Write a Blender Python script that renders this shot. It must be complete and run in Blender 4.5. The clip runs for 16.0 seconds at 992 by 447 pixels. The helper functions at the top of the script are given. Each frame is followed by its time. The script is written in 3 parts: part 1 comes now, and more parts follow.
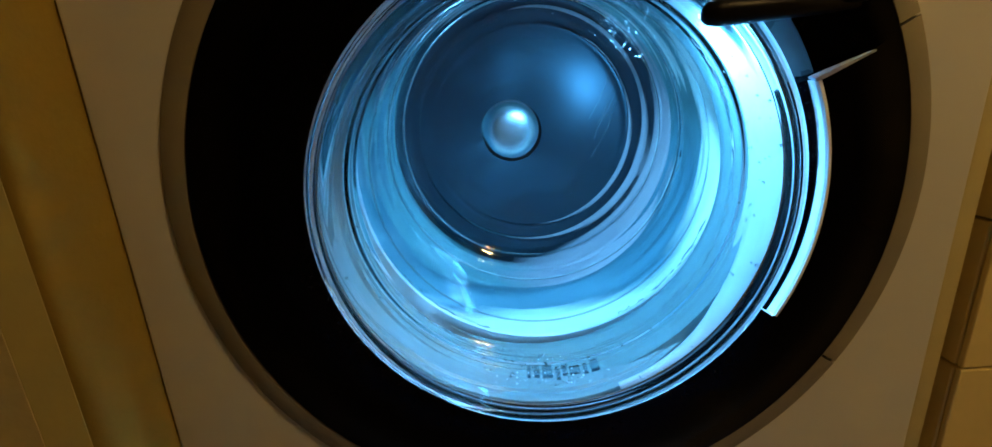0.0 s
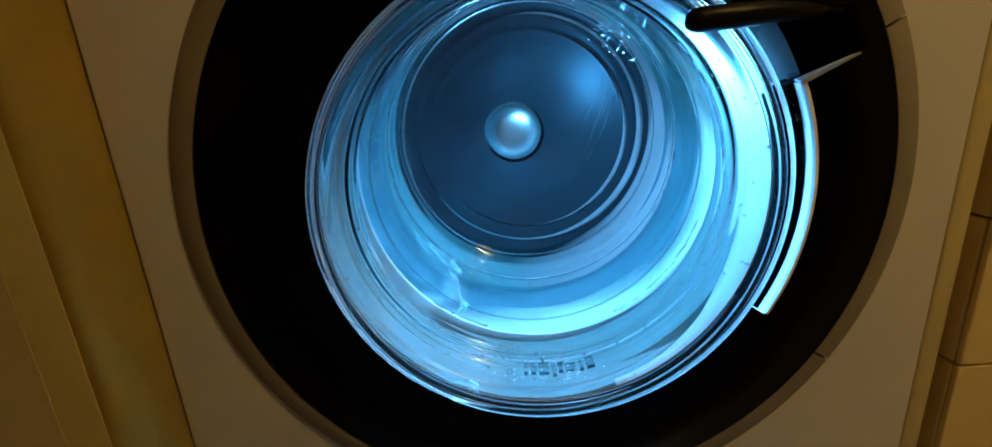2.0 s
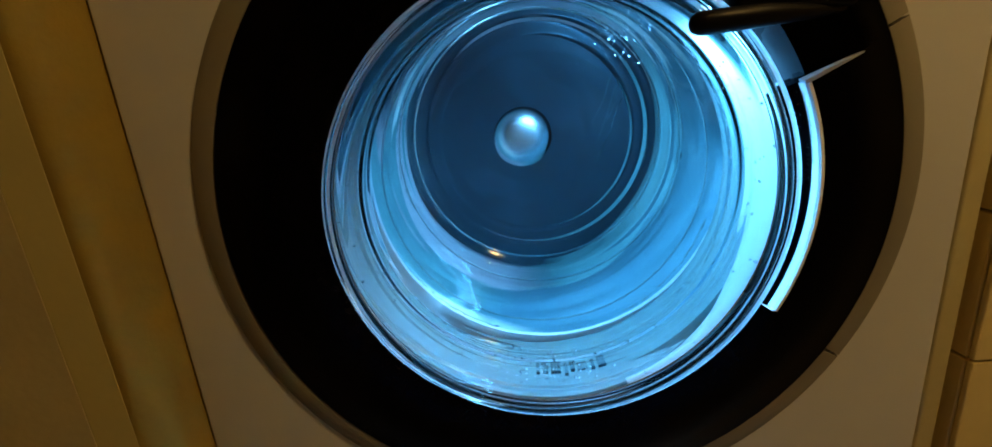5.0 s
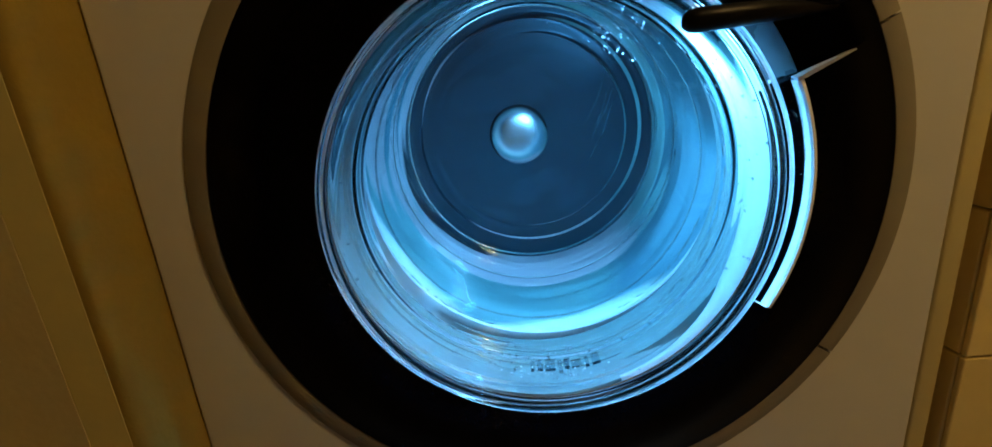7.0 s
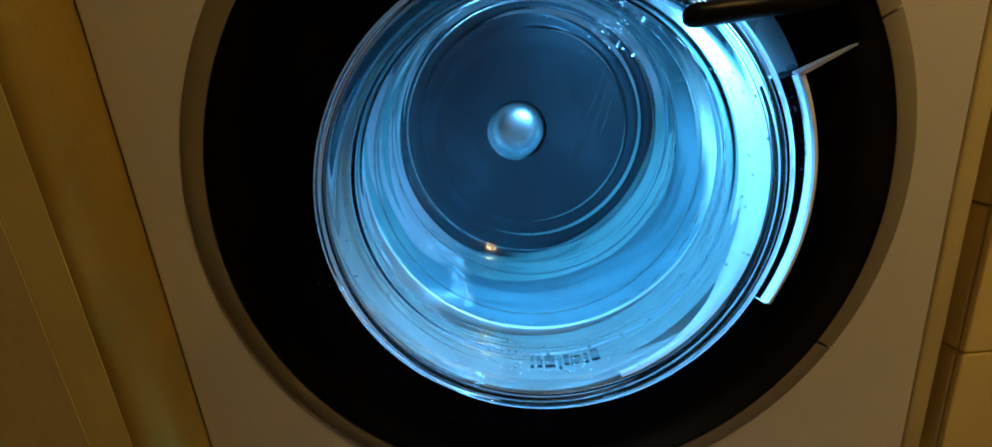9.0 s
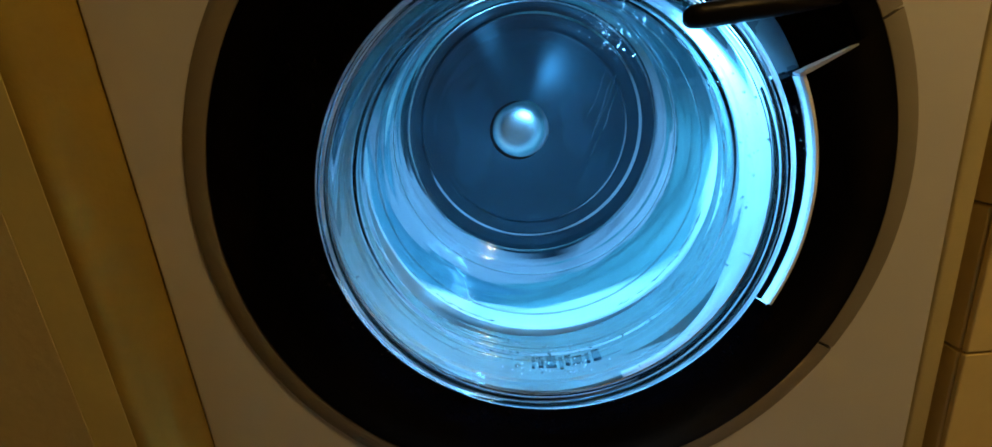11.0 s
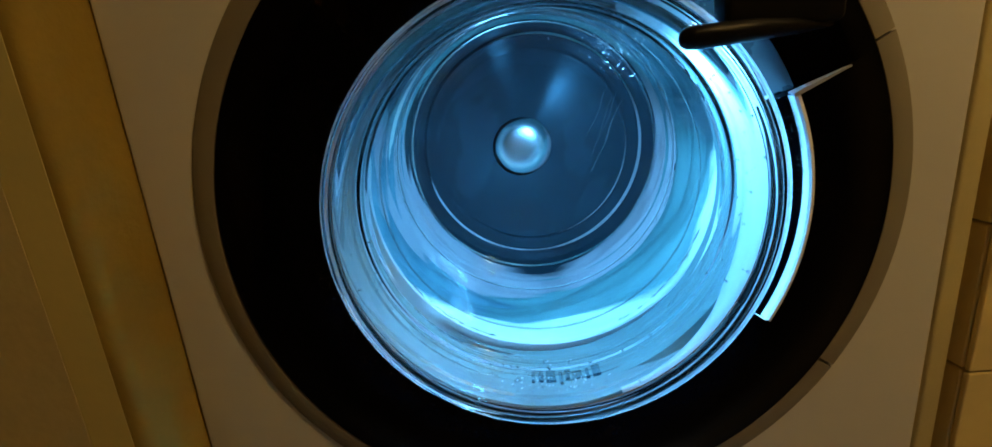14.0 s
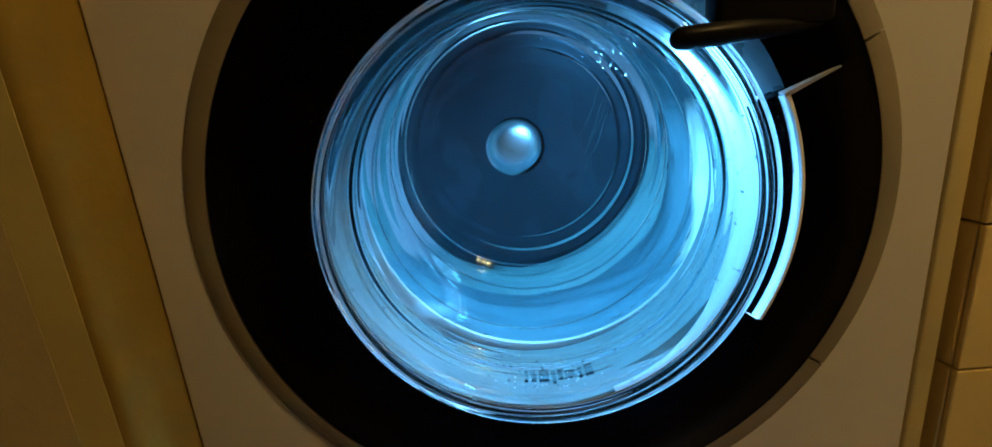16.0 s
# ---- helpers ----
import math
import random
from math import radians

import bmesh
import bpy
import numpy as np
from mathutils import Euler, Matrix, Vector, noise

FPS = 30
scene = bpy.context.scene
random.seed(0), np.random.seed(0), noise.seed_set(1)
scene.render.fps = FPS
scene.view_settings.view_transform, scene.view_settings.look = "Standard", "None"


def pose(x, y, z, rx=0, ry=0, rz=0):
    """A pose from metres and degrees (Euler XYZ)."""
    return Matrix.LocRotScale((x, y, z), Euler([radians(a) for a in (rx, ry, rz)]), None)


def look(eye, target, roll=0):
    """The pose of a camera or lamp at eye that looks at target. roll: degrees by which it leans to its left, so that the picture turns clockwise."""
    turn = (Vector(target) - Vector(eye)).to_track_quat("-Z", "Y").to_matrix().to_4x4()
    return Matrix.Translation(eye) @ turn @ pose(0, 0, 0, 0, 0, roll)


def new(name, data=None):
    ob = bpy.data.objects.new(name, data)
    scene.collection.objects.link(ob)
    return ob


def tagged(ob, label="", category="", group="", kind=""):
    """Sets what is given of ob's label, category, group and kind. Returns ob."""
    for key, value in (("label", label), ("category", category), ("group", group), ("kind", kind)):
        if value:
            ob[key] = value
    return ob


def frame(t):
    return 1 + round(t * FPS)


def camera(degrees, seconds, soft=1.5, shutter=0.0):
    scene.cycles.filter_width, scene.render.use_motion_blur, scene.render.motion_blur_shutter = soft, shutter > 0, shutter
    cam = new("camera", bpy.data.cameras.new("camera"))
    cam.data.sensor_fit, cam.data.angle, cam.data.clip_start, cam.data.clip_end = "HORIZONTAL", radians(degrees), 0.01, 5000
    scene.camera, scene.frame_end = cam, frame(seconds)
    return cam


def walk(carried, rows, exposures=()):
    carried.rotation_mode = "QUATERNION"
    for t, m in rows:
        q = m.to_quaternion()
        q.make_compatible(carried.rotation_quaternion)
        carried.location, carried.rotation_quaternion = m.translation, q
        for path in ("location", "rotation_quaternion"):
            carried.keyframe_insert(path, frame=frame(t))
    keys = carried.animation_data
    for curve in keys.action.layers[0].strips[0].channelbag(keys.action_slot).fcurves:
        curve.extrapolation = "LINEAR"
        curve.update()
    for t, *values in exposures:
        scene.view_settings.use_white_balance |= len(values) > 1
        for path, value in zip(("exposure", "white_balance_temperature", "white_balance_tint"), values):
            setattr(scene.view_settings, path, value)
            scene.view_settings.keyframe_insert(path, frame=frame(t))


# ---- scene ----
Z0 = 0.45  # height of the door's centre above the floor

# ---- camera ----
cam = camera(92.54, 16.0, soft=1.6, shutter=1.6)
# seconds, eye, a point ahead (both from the door's centre), roll
PATH = [
    (0.0, (-0.0554, -0.3173, 0.0818), (-0.0192, 0.6412, -0.2010), -2.81),
    (0.5, (-0.0550, -0.3172, 0.0816), (-0.0201, 0.6410, -0.2024), -2.91),
    (1.0, (-0.0559, -0.3172, 0.0827), (-0.0244, 0.6401, -0.2047), -2.99),
    (1.5, (-0.0510, -0.3247, 0.0861), (-0.0234, 0.6334, -0.1989), -3.05),
    (2.0, (-0.0447, -0.3278, 0.0859), (-0.0302, 0.6312, -0.1971), -3.61),
    (2.5, (-0.0442, -0.3302, 0.0875), (-0.0422, 0.6294, -0.1940), -3.98),
    (3.0, (-0.0444, -0.3339, 0.0878), (-0.0487, 0.6282, -0.1849), -4.22),
    (3.5, (-0.0458, -0.3335, 0.0846), (-0.0505, 0.6312, -0.1788), -4.45),
    (4.0, (-0.0465, -0.3357, 0.0881), (-0.0543, 0.6276, -0.1803), -4.72),
    (6.5, (-0.0449, -0.3347, 0.0859), (-0.0398, 0.6261, -0.1914), -4.73),
    (7.0, (-0.0435, -0.3357, 0.0866), (-0.0423, 0.6247, -0.1921), -4.79),
    (7.5, (-0.0443, -0.3359, 0.0881), (-0.0442, 0.6229, -0.1959), -5.00),
    (8.0, (-0.0435, -0.3356, 0.0881), (-0.0451, 0.6225, -0.1981), -5.19),
    (8.5, (-0.0446, -0.3348, 0.0866), (-0.0426, 0.6239, -0.1979), -5.01),
    (9.0, (-0.0446, -0.3342, 0.0863), (-0.0401, 0.6238, -0.2004), -4.78),
    (11.5, (-0.0432, -0.3351, 0.0878), (-0.0447, 0.6228, -0.1995), -5.01),
    (12.0, (-0.0441, -0.3352, 0.0853), (-0.0394, 0.6249, -0.1942), -4.72),
    (12.5, (-0.0438, -0.3375, 0.0886), (-0.0376, 0.6226, -0.1910), -4.48),
    (13.0, (-0.0437, -0.3397, 0.0874), (-0.0405, 0.6250, -0.1762), -4.57),
    (13.5, (-0.0411, -0.3395, 0.0895), (-0.0472, 0.6257, -0.1717), -4.70),
    (14.0, (-0.0413, -0.3403, 0.0882), (-0.0471, 0.6266, -0.1669), -4.65),
    (14.5, (-0.0393, -0.3407, 0.0883), (-0.0473, 0.6260, -0.1676), -4.63),
    (15.0, (-0.0404, -0.3391, 0.0869), (-0.0416, 0.6286, -0.1652), -4.66),
    (15.5, (-0.0394, -0.3391, 0.0866), (-0.0379, 0.6281, -0.1674), -4.58),
    (16.0, (-0.0390, -0.3406, 0.0885), (-0.0357, 0.6257, -0.1690), -4.57),
]
walk(cam, [(t, look((e[0], e[1], e[2] + Z0), (a[0], a[1], a[2] + Z0), r)) for t, e, a, r in PATH])

# ---- light ----
world = bpy.data.worlds.new("world")
scene.world = world
world.use_nodes = True
world.node_tree.nodes["Background"].inputs[0].default_value = (1.0, 0.6, 0.25, 1)
world.node_tree.nodes["Background"].inputs[1].default_value = 0.002


def lamp(name, kind, energy, color, m, size):
    data = bpy.data.lights.new(name, kind)
    data.energy, data.color = energy, color
    if kind == "AREA":
        data.shape, data.size, data.size_y = "RECTANGLE", size[0], size[1]
    else:
        data.shadow_soft_size = size
    ob = new(name, data)
    ob.matrix_world = m
    return ob


LAMP = (0.66, -0.55, 1.45)
AMBER = (1.0, 0.585, 0.13)
room_light = lamp("room_light", "AREA", 1.3, AMBER, look(LAMP, (0.0, 0.0, 0.45)), (0.16, 0.008))
LED = (0.1060, 0.024, 0.1165)
drum_light = lamp("drum_light", "SPOT", 10.0, (0.115, 0.51, 1.0), look((LED[0], LED[1], LED[2] + Z0), (LED[0] + 0.03, LED[1] + 0.55, LED[2] + Z0 - 0.80)), 0.008)
drum_light.data.spot_size, drum_light.data.spot_blend = radians(160), 1.0

# ---- materials ----


def mat(name, color, rough=0.5, metal=0.0, vary=0.12, scale=30.0, bump=0.0, bump_scale=400.0, rough_vary=0.1, coat=0.0, random_tint=0.0, spec=0.5, stretch=None):
    m = bpy.data.materials.new(name)
    m.use_nodes = True
    nt = m.node_tree
    b = nt.nodes["Principled BSDF"]
    b.inputs["Metallic"].default_value = metal
    b.inputs["Coat Weight"].default_value = coat
    b.inputs["Specular IOR Level"].default_value = spec
    co = nt.nodes.new("ShaderNodeTexCoord")
    big = nt.nodes.new("ShaderNodeTexNoise")
    big.inputs["Scale"].default_value, big.inputs["Detail"].default_value = scale, 5
    if stretch:
        mp = nt.nodes.new("ShaderNodeMapping")
        mp.inputs["Scale"].default_value = stretch
        nt.links.new(co.outputs["Object"], mp.inputs["Vector"])
        nt.links.new(mp.outputs[0], big.inputs["Vector"])
    else:
        nt.links.new(co.outputs["Object"], big.inputs["Vector"])
    fine = nt.nodes.new("ShaderNodeTexNoise")
    fine.inputs["Scale"].default_value, fine.inputs["Detail"].default_value = bump_scale, 3
    nt.links.new(co.outputs["Object"], fine.inputs["Vector"])
    ramp = nt.nodes.new("ShaderNodeMix")
    ramp.data_type = "RGBA"
    ramp.inputs[6].default_value = (*[c * (1 - vary) for c in color], 1)
    ramp.inputs[7].default_value = (*[min(1, c * (1 + vary)) for c in color], 1)
    mix = nt.nodes.new("ShaderNodeMath")
    mix.operation = "MULTIPLY_ADD"
    mix.inputs[1].default_value = 0.35
    nt.links.new(fine.outputs["Fac"], mix.inputs[0])
    half = nt.nodes.new("ShaderNodeMath")
    half.operation = "MULTIPLY"
    half.inputs[1].default_value = 0.65
    nt.links.new(big.outputs["Fac"], half.inputs[0])
    nt.links.new(half.outputs[0], mix.inputs[2])
    nt.links.new(mix.outputs[0], ramp.inputs[0])
    out = ramp.outputs[2]
    if random_tint:
        info = nt.nodes.new("ShaderNodeObjectInfo")
        hue = nt.nodes.new("ShaderNodeHueSaturation")
        add = nt.nodes.new("ShaderNodeMath")
        add.operation = "MULTIPLY_ADD"
        add.inputs[1].default_value, add.inputs[2].default_value = 2 * random_tint, 1 - random_tint
        nt.links.new(info.outputs["Random"], add.inputs[0])
        nt.links.new(add.outputs[0], hue.inputs["Value"])
        nt.links.new(out, hue.inputs["Color"])
        out = hue.outputs[0]
    nt.links.new(out, b.inputs["Base Color"])
    rr = nt.nodes.new("ShaderNodeMapRange")
    rr.inputs["To Min"].default_value = max(0.02, rough - rough_vary)
    rr.inputs["To Max"].default_value = min(1, rough + rough_vary)
    nt.links.new(big.outputs["Fac"], rr.inputs["Value"])
    nt.links.new(rr.outputs[0], b.inputs["Roughness"])
    if bump:
        bp = nt.nodes.new("ShaderNodeBump")
        bp.inputs["Strength"].default_value, bp.inputs["Distance"].default_value = bump, 0.001
        nt.links.new(fine.outputs["Fac"], bp.inputs["Height"])
        nt.links.new(bp.outputs[0], b.inputs["Normal"])
    return m


def glass(name, color=(0.97, 0.99, 1.0), rough=0.0, ior=1.5, wave=0.0):
    m = bpy.data.materials.new(name)
    m.use_nodes = True
    nt = m.node_tree
    b = nt.nodes["Principled BSDF"]
    b.inputs["Base Color"].default_value = (*color, 1)
    b.inputs["Roughness"].default_value = rough
    b.inputs["Transmission Weight"].default_value = 1
    b.inputs["IOR"].default_value = ior
    if wave:
        n = nt.nodes.new("ShaderNodeTexNoise")
        n.inputs["Scale"].default_value = 28
        bp = nt.nodes.new("ShaderNodeBump")
        bp.inputs["Strength"].default_value, bp.inputs["Distance"].default_value = wave, 0.002
        nt.links.new(n.outputs["Fac"], bp.inputs["Height"])
        nt.links.new(bp.outputs[0], b.inputs["Normal"])
    return m


def glow(name, color, strength):
    m = bpy.data.materials.new(name)
    m.use_nodes = True
    b = m.node_tree.nodes["Principled BSDF"]
    b.inputs["Emission Color"].default_value = (*color, 1)
    b.inputs["Emission Strength"].default_value = strength
    return m


enamel = mat("white_enamel", (0.64, 0.62, 0.585), 0.38, vary=0.04, scale=6, bump=0.05, bump_scale=900)
grey_plastic = mat("grey_plastic", (0.235, 0.205, 0.155), 0.5, vary=0.15, scale=20, bump=0.3, bump_scale=1500)
black_gloss = mat("black_gloss", (0.0012, 0.0012, 0.0018), 0.12, vary=0.2, scale=40, rough_vary=0.05, spec=0.05)
black_matt = mat("black_plastic", (0.006, 0.006, 0.007), 0.36, vary=0.2, scale=60, bump=0.1, bump_scale=1200, spec=0.1)
lining_grey = mat("lining_grey", (0.038, 0.046, 0.052), 0.28, vary=0.05, scale=60)
seat_plastic = mat("seat_plastic", (0.145, 0.145, 0.175), 0.35, vary=0.06, scale=40)
lip_rubber = mat("lip_rubber", (0.112, 0.155, 0.16), 0.4, vary=0.1, scale=45, bump=0.1, bump_scale=500)
# paler than the rubber, to brighten the seal's lit crescent
crescent_pale = mat("crescent_pale", (0.32, 0.33, 0.34), 0.4, vary=0.04, scale=40)
dark_silver = mat("dark_silver", (0.34, 0.35, 0.38), 0.3, vary=0.05, scale=60)
silver_trim = mat("silver_trim", (0.82, 0.82, 0.82), 0.35, vary=0.05, scale=60)
rubber = mat("rubber", (0.098, 0.160, 0.162), 0.42, vary=0.15, scale=45, bump=0.15, bump_scale=500)
steel = mat("steel", (0.62, 0.63, 0.65), 0.42, 0.75, vary=0.12, scale=9, bump=0.1, bump_scale=250, stretch=(0.35, 9.0, 0.35))
# the drum's steel with the dimness at its back put into the colour
steel_dimmed = mat("dimmed_plate", (0.034, 0.068, 0.090), 0.27, 0.28, vary=0.3, scale=12, bump=0.04, bump_scale=200, rough_vary=0.06, spec=0.10)
hub_steel = mat("hub_steel", (0.85, 0.85, 0.87), 0.21, 1.0, vary=0.05, scale=30, rough_vary=0.03)
cloth = mat("wet_cloth", (0.68, 0.72, 0.66), 0.6, vary=0.35, scale=8, bump=0.4, bump_scale=300, stretch=(0.6, 7.0, 0.6))
cloth_blue = mat("wet_cloth_blue", (0.10, 0.25, 0.30), 0.6, vary=0.5, scale=8, bump=0.4, bump_scale=300, stretch=(0.6, 7.0, 0.6))
cloth_teal = mat("wet_cloth_teal", (0.15, 0.33, 0.33), 0.6, vary=0.5, scale=8, bump=0.4, bump_scale=300, stretch=(0.6, 7.0, 0.6))
cloth_lilac = mat("wet_cloth_lilac", (0.50, 0.42, 0.44), 0.6, vary=0.45, scale=8, bump=0.4, bump_scale=300, stretch=(0.6, 7.0, 0.6))
tub_plastic = mat("tub_plastic", (0.10, 0.10, 0.11), 0.6, vary=0.2, scale=10)
bowl_glass = glass("bowl_glass", (0.95, 0.985, 1.0), wave=0.004)
frosted_glass = glass("frosted_glass", (0.95, 0.985, 1.0), 0.2)
nodes, links = frosted_glass.node_tree.nodes, frosted_glass.node_tree.links
scatter, blend = nodes.new("ShaderNodeBsdfTranslucent"), nodes.new("ShaderNodeMixShader")
scatter.inputs[0].default_value = (0.88, 0.9, 0.92, 1)
blend.inputs[0].default_value = 0.5
links.new(nodes["Principled BSDF"].outputs[0], blend.inputs[1])
links.new(scatter.outputs[0], blend.inputs[2])
links.new(blend.outputs[0], nodes["Material Output"].inputs["Surface"])
mark_glass = glass("mark_glass", (0.60, 0.70, 0.75), 0.03)
drop_glass = glass("droplet_water", (1, 1, 1), 0.02, 1.33)
foam_white = mat("foam", (0.85, 0.87, 0.9), 0.25, vary=0.05, scale=50)
plaster = mat("painted_plaster", (0.56, 0.45, 0.215), 0.8, vary=0.16, scale=9, bump=0.35, bump_scale=160, spec=0.1)
# darker than the plaster, to stand for shade on the pier side and recess
darkened_brown = mat("darkened_brown", (0.285, 0.19, 0.040), 0.9, vary=0.16, scale=10, bump=0.35, bump_scale=220, spec=0.03)
trim_paint = mat("painted_trim", (0.60, 0.49, 0.18), 0.85, vary=0.08, scale=14, bump=0.1, bump_scale=200, spec=0.1)
strip_paint = mat("strip_paint", (0.62, 0.52, 0.25), 0.45, vary=0.08, scale=20, bump=0.1, bump_scale=300)
tile_glaze = mat("tile_glaze", (0.84, 0.66, 0.28), 0.22, vary=0.10, scale=16, bump=0.05, bump_scale=120, random_tint=0.06)
grout = mat("grout", (0.16, 0.13, 0.10), 0.9, vary=0.25, scale=60, bump=0.4, bump_scale=600)
floor_mat = mat("floor_tile", (0.32, 0.28, 0.23), 0.4, vary=0.15, scale=8)
lamp_glow = glow("lamp_diffuser", (1.0, 0.68, 0.30), 155)
lens_glow = glow("led_lens", (0.5, 0.85, 1.0), 3)

# ---- mesh helpers ----


def pt(r, a, y, cx=0.0, cz=0.0):
    return (cx + r * math.cos(a), y, cz + r * math.sin(a))


def finish(bm, smooth=True):
    bmesh.ops.recalc_face_normals(bm, faces=bm.faces)
    for f in bm.faces:
        f.smooth = smooth
    return bm


def part(name, bm, material, parent=None, label="", smooth_angle=40):
    me = bpy.data.meshes.new(name)
    finish(bm).to_mesh(me)
    bm.free()
    me.set_sharp_from_angle(angle=radians(smooth_angle))
    me.materials.append(material)
    ob = new(name, me)
    if parent is not None:
        ob.parent = parent
    if label:
        tagged(ob, label)
    return ob


def lathe(rows, seg=128, a0=0.0, a1=2 * math.pi, bm=None, closed=False):
    """Rings (radius, y[, cx, cz]) about the y axis, joined in order; a radius of 0 closes to a point."""
    bm = bm or bmesh.new()
    full = abs(a1 - a0 - 2 * math.pi) < 1e-6
    n = seg if full else seg + 1
    loops = []
    for row in rows:
        r, y, cx, cz = (*row, 0.0, 0.0)[:4] if len(row) == 2 else row
        if r == 0:
            v = bm.verts.new((cx, y, cz))
            loops.append([v] * n)
        else:
            loops.append([bm.verts.new(pt(r, a0 + (a1 - a0) * i / seg, y, cx, cz)) for i in range(n)])
    pairs = list(zip(loops, loops[1:])) + ([(loops[-1], loops[0])] if closed else [])
    for la, lb in pairs:
        for i in range(seg):
            j = (i + 1) % n
            vs = []
            for v in (la[i], la[j], lb[j], lb[i]):
                if v not in vs:
                    vs.append(v)
            if len(vs) > 2:
                bm.faces.new(vs)
    if closed and not full:
        bm.faces.new([l[0] for l in loops])
        bm.faces.new([l[-1] for l in reversed(loops)])
    return bm


def box(x0, x1, y0, y1, z0, z1, bevel=0.0, segs=2, bm=None):
    b = bmesh.new()
    bmesh.ops.create_cube(b, size=1)
    for v in b.verts:
        v.co = ((x0 + x1) / 2 + v.co.x * (x1 - x0), (y0 + y1) / 2 + v.co.y * (y1 - y0), (z0 + z1) / 2 + v.co.z * (z1 - z0))
    if bevel:
        bmesh.ops.bevel(b, geom=b.edges[:], offset=bevel, segments=segs, affect="EDGES", profile=0.5)
    return b


def sweep(points, radii, seg=16):
    """A round bar along points with an (across, deep) radius at each, capped."""
    bm = bmesh.new()
    loops = []
    for i, (p, r) in enumerate(zip(points, radii)):
        p = Vector(p)
        d = (Vector(points[min(i + 1, len(points) - 1)]) - Vector(points[max(i - 1, 0)])).normalized()
        side = d.cross(Vector((0, 1, 0))).normalized()
        deep = d.cross(side)
        loops.append([bm.verts.new(p + side * r[0] * math.cos(t) + deep * r[1] * math.sin(t)) for t in [2 * math.pi * k / seg for k in range(seg)]])
    for la, lb in zip(loops, loops[1:]):
        for k in range(seg):
            bm.faces.new((la[k], la[(k + 1) % seg], lb[(k + 1) % seg], lb[k]))
    bm.faces.new(loops[0])
    bm.faces.new(list(reversed(loops[-1])))
    return bm


def smooth_step(a, b, v):
    t = max(0.0, min(1.0, (v - a) / (b - a)))
    return t * t * (3 - 2 * t)


# ---- room ----


def room():
    h = 2.4
    tagged(part("floor", box(-1.6, 1.6, -2.2, 0.85, -0.1, 0.0), floor_mat), "dull brown tiled bathroom floor", "floor", kind="structure")
    # unseen ceiling and front wall are dark to keep reflections off the glass
    tagged(part("ceiling", box(-1.6, 1.6, -2.2, 0.85, h, h + 0.1), darkened_brown), "unseen ceiling, darkened to cut reflections", "ceiling", kind="structure")
    tagged(part("wall_back", box(-1.6, 1.6, 0.75, 0.85, 0.0, h), plaster), "plain painted wall behind the machine", "wall", kind="structure")
    tagged(part("wall_front", box(-1.6, 1.6, -2.2, -2.1, 0.0, h), darkened_brown), "unseen wall of the room, darkened to cut reflections", "wall", kind="structure")
    tagged(part("wall_west", box(-1.6, -1.5, -2.1, 0.75, 0.0, h), plaster), "plain painted side wall", "wall", kind="structure")
    tagged(part("wall_east", box(1.5, 1.6, -2.1, 0.75, 0.0, h), plaster), "plain painted side wall", "wall", kind="structure")
    # the pier beside the machine, its corner rounded; its side's shade is in the brown
    tagged(part("wall_pier", box(-1.5, -0.2981, -0.054, 0.75, 0.0, h, 0.0105, 5), darkened_brown), "wall side beside the machine, shade put into its brown", "wall", kind="structure")
    tagged(part("wall_face", box(-1.5, -0.3376, -0.0546, -0.0530, 0.0, h), plaster), "dim ochre painted wall beside the machine", "wall", kind="structure")
    tagged(part("trim", box(-0.3375, -0.3088, -0.0543, -0.0530, 0.0, h, 0.0004, 1), trim_paint), "pale painted corner trim on the wall", "trim", kind="structure")
    tube = tagged(new("wall_light"), "small warm double tube light on a short arm", "wall light")
    turn = look(LAMP, (0.0, 0.0, 0.45)) @ Matrix.Translation((0, 0, 0.05))
    shade = part("shade", box(-0.23, 0.23, -0.08, 0.08, 0.0, 0.02, 0.006, 3), trim_paint, tube)
    shade.matrix_basis = turn
    for k in (-0.032, 0.032):
        part("tube", lathe([(0, -0.14), (0.0078, -0.14), (0.0078, 0.14), (0, 0.14)], 20), lamp_glow, tube, "glowing warm tube").matrix_basis = turn @ pose(0, k, -0.016, 0, 0, 90)
    part("arm", sweep([(0.69, -0.58, 1.53), (0.90, -0.60, 1.60), (1.505, -0.60, 1.60)], [(0.012, 0.012)] * 3), trim_paint, tube)


